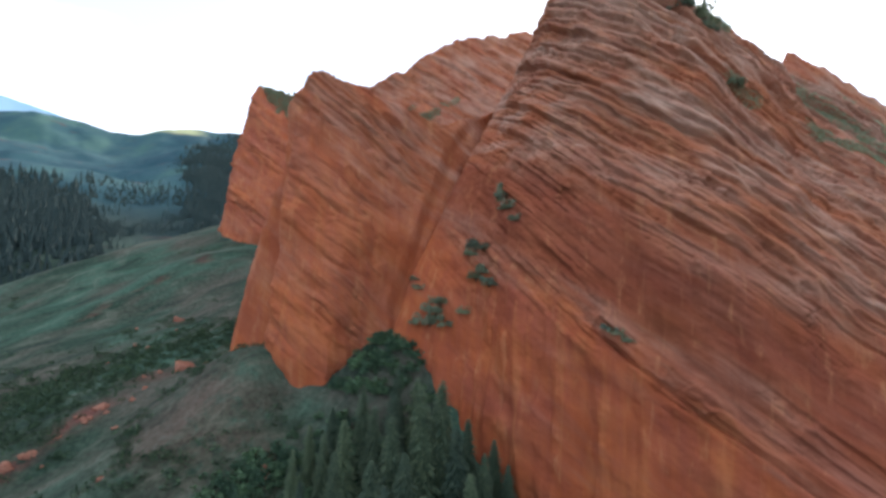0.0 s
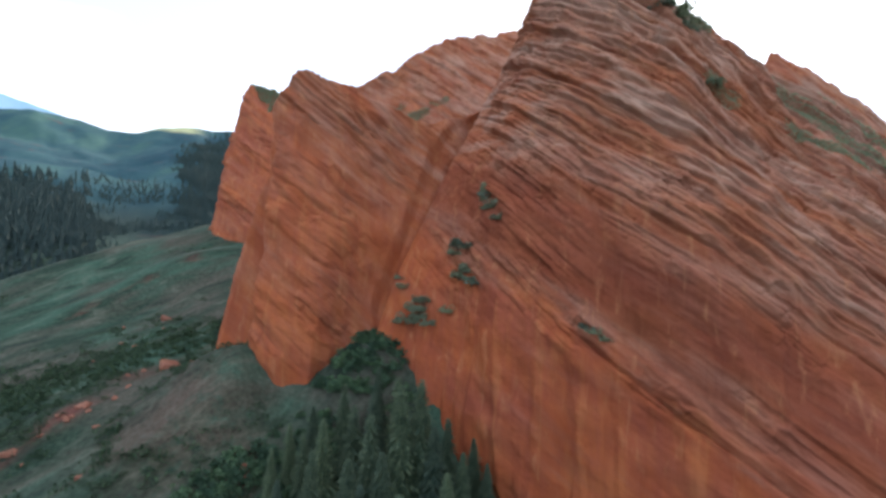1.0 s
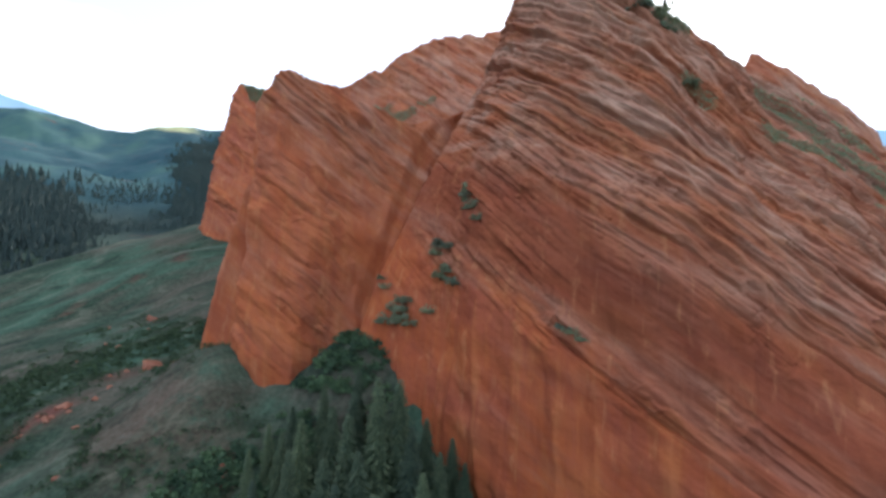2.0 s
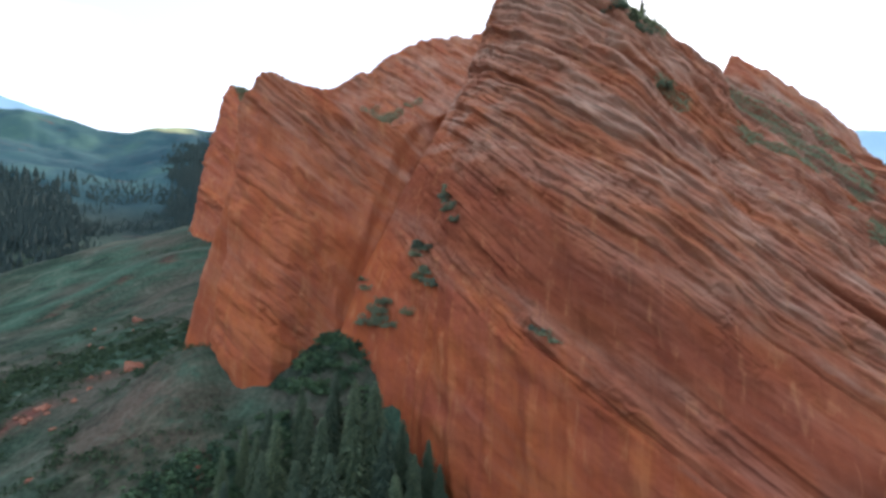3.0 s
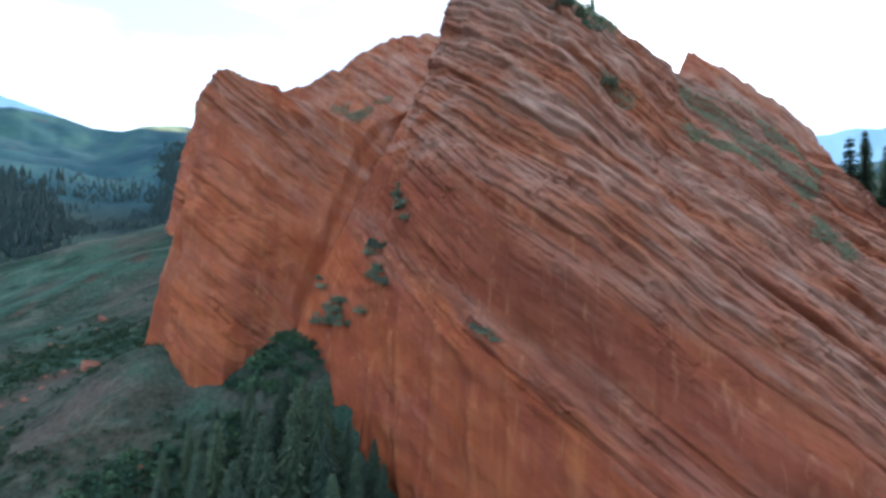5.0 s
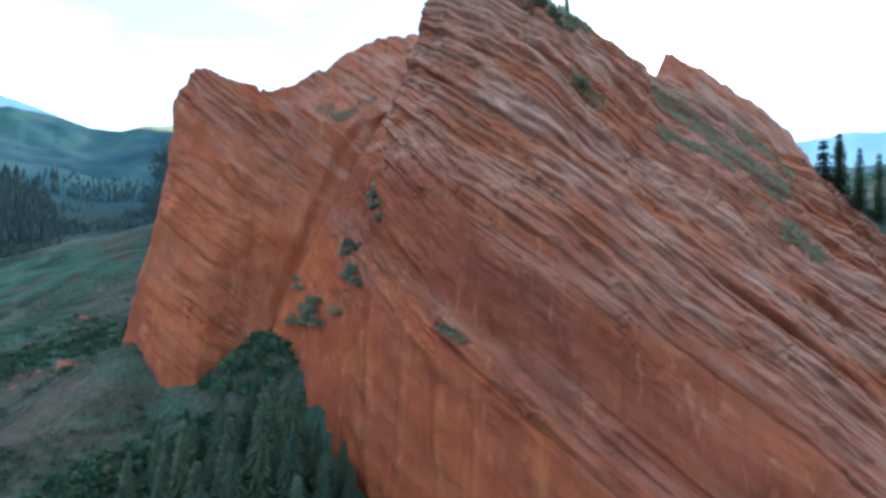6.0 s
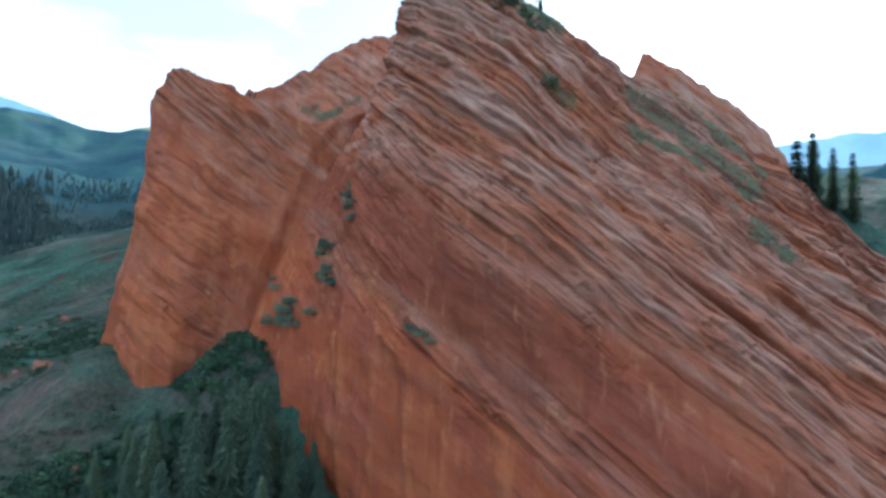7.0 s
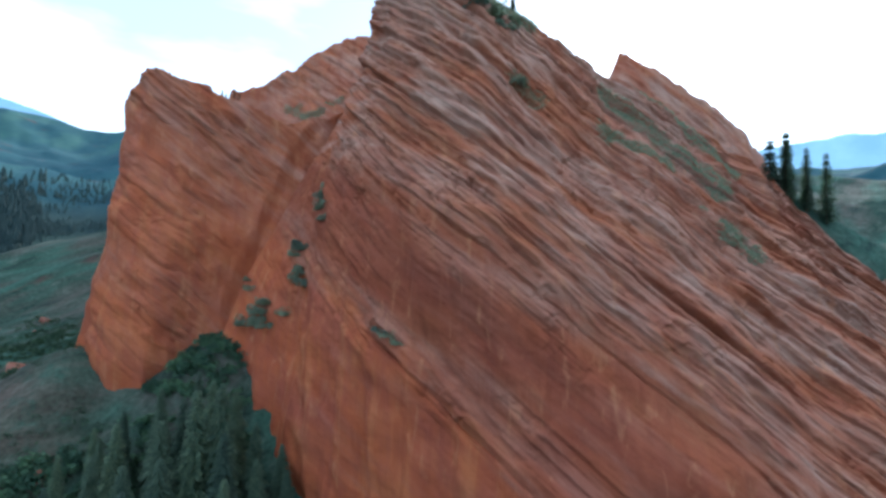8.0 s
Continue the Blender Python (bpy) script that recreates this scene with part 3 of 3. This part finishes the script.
def shrub(radius, squash, seed, count=700, size=0.2, material=LEAVES):
    rng = random.Random(seed)
    plant = new("shrub")
    p, f = [], []
    for i in range(5):
        a, l = rng.uniform(0, 6.28), radius * rng.uniform(0.3, 0.6)
        q, g = tube([(0, 0, -0.4), (math.cos(a) * l * 0.5, math.sin(a) * l * 0.5, radius * squash * 0.4), (math.cos(a) * l, math.sin(a) * l, radius * squash * 0.8)], [0.06, 0.045, 0.015], 5)
        f.extend(tuple(c + len(p) for c in face) for face in g)
        p.extend(q)
    part_of(plant, "stem", mesh_of("stem", p, f, BARK, True))
    p, f = foliage(radius, squash, count, size, rng)
    part_of(plant, "foliage", mesh_of("foliage", p, f, material))
    return plant


def place_copies(source, places, label, category, group):
    """The source at the first place, copies at the rest. Each place: x, y, z, turn, scale."""
    made = []
    for i, (x, y, z, turn, scale) in enumerate(places):
        m = pose(x, y, z, 0, 0, turn)
        ob = source if i == 0 else copy_thing(source, m)
        ob.matrix_basis = m @ Matrix.Diagonal((scale, scale, scale, 1))
        made.append(tagged(ob, label, category, group))
    return made


# spruces at the foot of the cliff: x, y, height of the tip
FOOT_SPRUCES = [
    (-6.4, 98, 37.5), (-2.5, 100, 38.5), (3, 104, 29.5), (8.5, 104, 25.5), (3, 90, 24), (-11.8, 85, 23.5), (-16.5, 103, 32), (-21.6, 98, 30.5),
    (-5.3, 84, 22.5), (-1.5, 80, 19.5), (-22, 92, 26.5), (-27, 88, 22.5), (-12, 96, 32), (-9, 91, 27), (-15, 90, 26), (-18, 84, 20),
    (0.5, 95, 30.5), (6, 97, 25), (11, 100, 22), (12, 94, 18), (7, 88, 18), (-26, 100, 27), (-12.5, 105, 34), (-23, 81, 16), (-9, 78, 16), (-13, 112, 38), (-8, 108, 37), (-20, 110, 34.5), (-26, 107, 30.5), (-3, 108, 35), (-31, 96, 25), (-30, 104, 27.5),
]


def plant_spruces():
    rng = random.Random(5)
    kinds = {}
    for i, (x, y, tip) in enumerate(FOOT_SPRUCES):
        kinds.setdefault(i % 5, []).append((x, y, tip))
    for kind, spots in kinds.items():
        base = 26.0
        source = spruce(base, 3.7 + 0.3 * kind, 40 + kind)
        places = []
        for x, y, tip in spots:
            z = height_at(x, y)
            places.append((x, y, z, rng.uniform(0, 360), (tip - z) / base))
        place_copies(source, places, "dark green spruce tree at the foot of the red cliff", "tree", "spruces below the cliff")


plant_spruces()


def plant_spur():
    rng = random.Random(8)
    source = spruce(14.0, 1.7, 61)
    places = []
    for x, y, tip in ((109, 105, 92), (112.3, 105, 93.4), (113.4, 106, 93.6), (116.8, 105, 90.2), (121, 105, 89.2), (118.5, 108, 86), (112.5, 109, 88), (123, 108, 80)):
        z = height_at(x, y)
        places.append((x, y, z, rng.uniform(0, 360), max(0.5, (tip - z) / 14.0)))
    place_copies(source, places, "slim spruce tree on the wooded spur", "tree", "spruces on the spur")


plant_spur()


# ---- shrubs and grass that hold on to the cliff ----
ALL_ROCK = np.concatenate(SURFACES)


def snap(x, y, z):
    """The nearest place on the rock."""
    d = (ALL_ROCK - np.array((x, y, z), np.float32)) ** 2
    return ALL_ROCK[int(d.sum(1).argmin())]


CLIFF_SHRUBS = [  # x, y, z, radius
    (10.9, 119.1, 78.5, 1.3), (12.3, 115.2, 75.5, 1.7), (13.5, 114, 72.5, 1.1), (4.8, 123.3, 66.8, 1.7), (3.5, 122.6, 64.6, 1.2), (8.6, 120.8, 61, 1.8),
    (9.3, 118.6, 58.0, 1.5), (5.1, 121.9, 59, 1.4), (7.5, 120.5, 66, 1.2), (-9.5, 130, 55.5, 1.1), (-5, 125.7, 50.6, 2.3), (-6.2, 125, 47.6, 2.2), (-4, 124.5, 52.5, 1.4),
    (1.9, 120.4, 50.6, 1.3), (28.5, 95.2, 49.9, 0.9), (30, 94.6, 49, 1.1), (32, 93.8, 47.8, 1.0), (54.1, 95.6, 98.6, 1.0), (48.5, 102.1, 115.1, 1.6),
    (45.2, 101, 116.5, 1.6), (50.6, 101.2, 112.2, 1.4), (53, 105, 115, 1.3), (11, 117.5, 57, 0.9), (-1.5, 123, 47, 1.0), (-11, 131, 58, 0.9),
]


def cliff_shrubs():
    rng = random.Random(21)
    sources = [shrub(1.0, 0.8, 70 + i, 900, 0.11, LEDGE_LEAVES) for i in range(3)]
    kinds = {0: [], 1: [], 2: []}
    for i, (x, y, z, r) in enumerate(CLIFF_SHRUBS):
        px, py, pz = snap(x, y, z)
        kinds[i % 3].append((px, py - 0.1, pz - 0.5 * r, rng.uniform(0, 360), r * 1.7))
    for i, source in enumerate(sources):
        place_copies(source, kinds[i], "small green shrub rooted on a sandstone ledge", "shrub", "shrubs on the cliff")


cliff_shrubs()


def tufts(name, spots, blades, tall, seed, label):
    """Grass as one mesh of thin bent blades."""
    rng = np.random.default_rng(seed)
    n = len(spots) * blades
    base = np.repeat(spots, blades, 0) + rng.normal(0, (0.28, 0.28, 0.05), (n, 3))
    a = rng.uniform(0, 6.283, n)
    h = tall * rng.uniform(0.5, 1.2, n)
    lean = rng.uniform(0.1, 0.7, n) * h
    d = np.stack((np.cos(a), np.sin(a), a * 0), 1)
    s = np.stack((-np.sin(a), np.cos(a), a * 0), 1) * 0.09
    tip = base + d * lean[:, None] + np.stack((a * 0, a * 0, h), 1)
    points = np.stack((base - s, base + s, tip), 1).reshape(-1, 3)
    ob = new(name, mesh_of(name, points, np.arange(3 * n).reshape(-1, 3), LEDGE_LEAVES))
    tagged(ob, label, "grass", kind="stuff")


GRASS_STRIPS = [  # from, to, width, tufts
    ((73, 106, 101), (95, 98.5, 78.5), 2.0, 900), ((69, 101, 92), (84, 99, 83), 1.3, 330), ((84, 112, 103), (100, 104, 84), 1.8, 500),
    ((-23, 194, 125), (-13, 190, 120), 1.8, 260), ((-13, 190, 120), (-1, 188, 125), 1.6, 300), ((40, 104, 122), (58, 108, 115), 1.8, 420),
    ((-104, 263, 158), (-88, 264, 154), 2.5, 1300), ((-98, 259, 155), (-86, 255, 142), 5.0, 2200), ((52, 97, 101), (58, 97, 95), 1.2, 120), ((86, 91, 77), (97, 92, 66), 1.4, 220), ((10, 122, 81), (15, 118, 73), 1.0, 170),
]


def grass_on_ledges():
    rng = np.random.default_rng(4)
    spots = []
    for a, b, width, count in GRASS_STRIPS:
        a, b = np.array(a, float), np.array(b, float)
        w = np.clip(((ALL_ROCK - a) @ (b - a)) / ((b - a) @ (b - a)), 0, 1)
        d = np.linalg.norm(ALL_ROCK - (a + w[:, None] * (b - a)), axis=1)
        near = np.flatnonzero(d < 1.2 * width + 1.6 * grain(*(ALL_ROCK.T / 3.0), 77))
        if len(near):
            spots.append(ALL_ROCK[rng.choice(near, count * 2)])
    tufts("ledge_grass", np.concatenate(spots), 6, 0.4, 5, "green grass tufts along the ledges of the cliff")


grass_on_ledges()


# ---- shrubs on the slope below the cleft ----
def talus_shrubs():
    rng = random.Random(33)
    sources = [shrub(1.6, 0.9, 80 + i, 400, 0.25) for i in range(4)]
    kinds = {i: [] for i in range(4)}
    while sum(map(len, kinds.values())) < 290:
        x, y = rng.uniform(-46, 6), rng.uniform(84, 131)
        if abs(x + 17) > 3 + (131 - y) * 0.78 or (x > -12 and y < 112):
            continue
        kinds[rng.randrange(4)].append((x, y, height_at(x, y) - 0.2, rng.uniform(0, 360), rng.uniform(0.8, 1.9)))
    for i, source in enumerate(sources):
        place_copies(source, kinds[i], "dense green shrub on the slope under the cliff", "shrub", "shrubs below the cleft")


talus_shrubs()


def slope_scrub():
    """Low scrub over the open slope, too much to count."""
    rng = np.random.default_rng(9)
    x, y = rng.uniform(-260, -34, 42000), rng.uniform(60, 340, 42000)
    keep = np.abs(np.degrees(np.arctan2(x - 15, y))) < 58
    band = np.exp(-((((y - 120) - 0.87 * (x + 110)) * 0.754 - 6) / 14) ** 2) * (x < -52) * (y < 170)
    c, q = math.cos(0.85), math.sin(0.85)
    u, v = c * x + q * y, -q * x + c * y
    density = band + 0.5 * step(-80, -100, x) * step(150, 130, y) + 0.5 * np.clip(fbm(u / 55, v / 16, x * 0, 4, 61) - 0.25, 0, 1)
    density = density + 1.6 * np.clip(fbm(x / 7, y / 7, x * 0, 3, 67) - 0.2, 0, 1) * np.exp(-(((x + 62) / 22) ** 2 + ((y - 104) / 20) ** 2))
    keep &= rng.uniform(0, 1, len(x)) < density
    x, y = x[keep], y[keep]
    z = hills(x, y)
    size = rng.uniform(0.35, 1.3, len(x)) ** 1.5 + 0.3
    n = 30
    v = rng.normal(0, 1, (len(x), n, 3))
    v /= np.linalg.norm(v, axis=2)[:, :, None]
    v[:, :, 2] = np.abs(v[:, :, 2]) * 0.8
    centre = np.stack((x, y, z), 1)[:, None, :] + v * size[:, None, None] * rng.uniform(0.6, 1.1, (len(x), n, 1))
    a = rng.normal(0, 1, centre.shape)
    b = rng.normal(0, 1, centre.shape)
    h = 0.155 * size[:, None, None]
    p = np.stack((centre - a * h, centre + b * h, centre + a * h), 2).reshape(-1, 3)
    ob = new("scrub", mesh_of("scrub", p, np.arange(len(p)).reshape(-1, 3), SCRUB))
    tagged(ob, "low dark green scrub scattered over the slope", "scrub", kind="stuff")


slope_scrub()


# ---- boulders ----
def boulder(size, seed):
    bm = bmesh.new()
    bmesh.ops.create_icosphere(bm, subdivisions=4, radius=1.0)
    co = np.array([v.co[:] for v in bm.verts])
    # flat broken sides
    rng = np.random.default_rng(seed)
    for _ in range(16):
        d = rng.normal(0, 1, 3)
        d /= np.linalg.norm(d)
        over = np.maximum(co @ d - rng.uniform(0.45, 0.8), 0)
        co = co - over[:, None] * d
    co = co * (1 + 0.10 * fbm(*(co.T * 1.7 + seed), 4, seed))[:, None]
    for v, c in zip(bm.verts, co):
        v.co = Vector(c) * Vector(size)
    me = bpy.data.meshes.new("boulder")
    bm.to_mesh(me)
    bm.free()
    me.materials.append(BOULDER_ROCK)
    return new("boulder", me)


BOULDERS = [  # x, y, half sizes
    (-96, 173, 3.0, 2.4, 2.3), (-74, 136.5, 5.4, 3.2, 3.0), (-94, 152, 1.4, 1.2, 1.0), (-110, 137, 1.3, 1.1, 0.9), (-84, 113, 1.6, 0.9, 0.6), (-80.5, 115, 1.1, 0.8, 0.5),
    (-87, 109.5, 1.5, 0.9, 0.7), (-89.5, 105.5, 2.2, 1.2, 0.8), (-92, 102, 3.0, 1.6, 1.1), (-84.5, 102.4, 0.8, 0.6, 0.5), (-38, 101, 1.3, 1.2, 3.2), (-77, 123.5, 0.9, 0.8, 0.7),
    (-101, 144.5, 0.8, 0.7, 0.6), (-100.2, 155.5, 1.2, 1.0, 0.9), (-75, 110, 1.0, 0.9, 0.7), (-68, 96, 1.3, 1.1, 0.8), (-70, 140, 1.6, 1.2, 1.0), (-79.5, 134, 1.3, 1.0, 0.7),
    (-82, 131, 0.8, 0.7, 0.5), (-66, 141, 2.2, 1.3, 1.0), (-61, 137, 1.8, 1.4, 1.2), (-77, 118.5, 1.5, 1.0, 0.7), (-36.5, 103, 0.8, 0.8, 1.4), (-91, 162, 0.8, 0.7, 0.6), (-108, 168, 1.0, 0.9, 0.6),
]
def strewn(count, seed):
    """Broken rocks along the bare strip."""
    rng = random.Random(seed)
    for _ in range(count):
        w = 0.6 * rng.random()
        size = rng.uniform(0.5, 1.7) * (1.3 - 0.6 * w)
        yield -93 + 21 * w + rng.gauss(0, 1.3), 100 + 37 * w + rng.gauss(0, 1.3), size * 1.4, size, size * rng.uniform(0.5, 0.9)


for i, (x, y, a, b, c) in enumerate([*BOULDERS, *strewn(7, 6)]):
    rock = boulder((a, b, c), 300 + i)
    rock.matrix_basis = pose(x, y, height_at(x, y) - 0.05 * c, 0, 0, 40 * i)
    big = max(a, b, c) > 1.9
    tagged(rock, "large red sandstone boulder lying on the grassy slope" if big else "small broken red rock lying on the grass", "boulder", "boulders on the slope")


# ---- woods across the valley ----
def woods():
    rng = np.random.default_rng(14)
    n = 60000
    az = np.radians(rng.uniform(-50, -18, n))
    r = 372 * np.exp(rng.uniform(0, 1.42, n))
    x, y = 15 + r * np.sin(az), r * np.cos(az)
    deg = np.degrees(az)
    patch = fbm(x / 120, y / 120, x * 0, 4, 91)
    low = step(-36.0, -38.5, deg) * step(630, 560, r)
    belt = np.maximum(1.1 * step(570, 500, r), 0.55 * step(760, 600, r) * step(-0.1, 0.3, patch))
    edge = np.interp(r, (450, 900, 1500), (-30, -28.5, -25)) + 2.5 * patch
    east = 1.5 * step(-1, 1, deg - edge) * step(1560, 1450, r)
    loose = 0.12 * step(0.25, 0.6, patch) * step(900, 700, r)
    density = np.maximum.reduce((low, belt, east, loose)) * (0.65 + 0.5 * patch)
    keep = rng.uniform(0, 1, n) < density * 0.5 * (r / 430) ** 0.5
    x, y, deg = x[keep], y[keep], deg[keep]
    z = hills(x, y)
    m = len(x)
    tall = rng.uniform(7, 14, m) * (1 - 0.5 * step(-38.5, -36.5, deg) * step(-29, -31, deg))
    wide = tall * rng.uniform(0.16, 0.25, m)
    tiers, spikes = 5, 8
    pts, faces = [], []
    for t in range(tiers):
        a = np.linspace(0, 2 * np.pi, spikes, endpoint=False)[None, :] + rng.uniform(0, 6, (m, 1))
        q = t / tiers
        rad = wide[:, None] * (1 - q) ** 0.75 * np.where(np.arange(spikes) % 2, 1.0, 0.45)[None, :] * rng.uniform(0.75, 1.2, (m, spikes))
        low_z = z[:, None] + tall[:, None] * (0.05 + 0.8 * q) - 0.3 * rad
        ring = np.stack((x[:, None] + rad * np.cos(a), y[:, None] + rad * np.sin(a), low_z + 0 * a), 2)
        tip = np.stack((x, y, z + tall * min(1.0, 0.05 + 0.8 * q + 0.36 - 0.12 * q)), 1)[:, None, :]
        pts.append(np.concatenate((ring, tip), 1))
    allp = np.concatenate(pts, 1)                       # tree, (spikes + 1) * tiers, 3
    per = allp.shape[1]
    one = []
    for t in range(tiers):
        o = t * (spikes + 1)
        one += [(o + i, o + (i + 1) % spikes, o + spikes) for i in range(spikes)]
    one = np.array(one)
    f = (one[None] + (np.arange(m) * per)[:, None, None]).reshape(-1, 3)
    ob = new("woods", mesh_of("woods", allp.reshape(-1, 3), f, HAZY_NEEDLES))
    tagged(ob, "dark spruce woods across the valley", "forest", kind="stuff")


woods()


# ---- single trees on the heights ----
def height_trees():
    rng = random.Random(3)
    source = spruce(8.0, 1.3, 90)
    places = []
    for x, y, z, tall in ((-89, 264, 155, 5), (-86, 265, 154, 4), (-92, 264, 155, 3.5), (-83, 266, 154, 5.5), (-81, 266.5, 154, 4.5), (-52, 211, 135, 4.0), (-49.5, 210, 135, 3.2), (-54, 211.5, 135, 4.5), (-56, 212, 135, 4.0), (54, 108, 119, 4.5)):
        d = np.hypot(ALL_ROCK[:, 0] - x, ALL_ROCK[:, 1] - y)
        top = ALL_ROCK[d < 1.2][:, 2]
        places.append((x, y, (float(np.percentile(top, 80)) if len(top) else z) - 0.3, rng.uniform(0, 360), tall / 8.0))
    place_copies(source, places, "small spruce growing on top of the red rocks", "tree", "trees on the rocks")


height_trees()
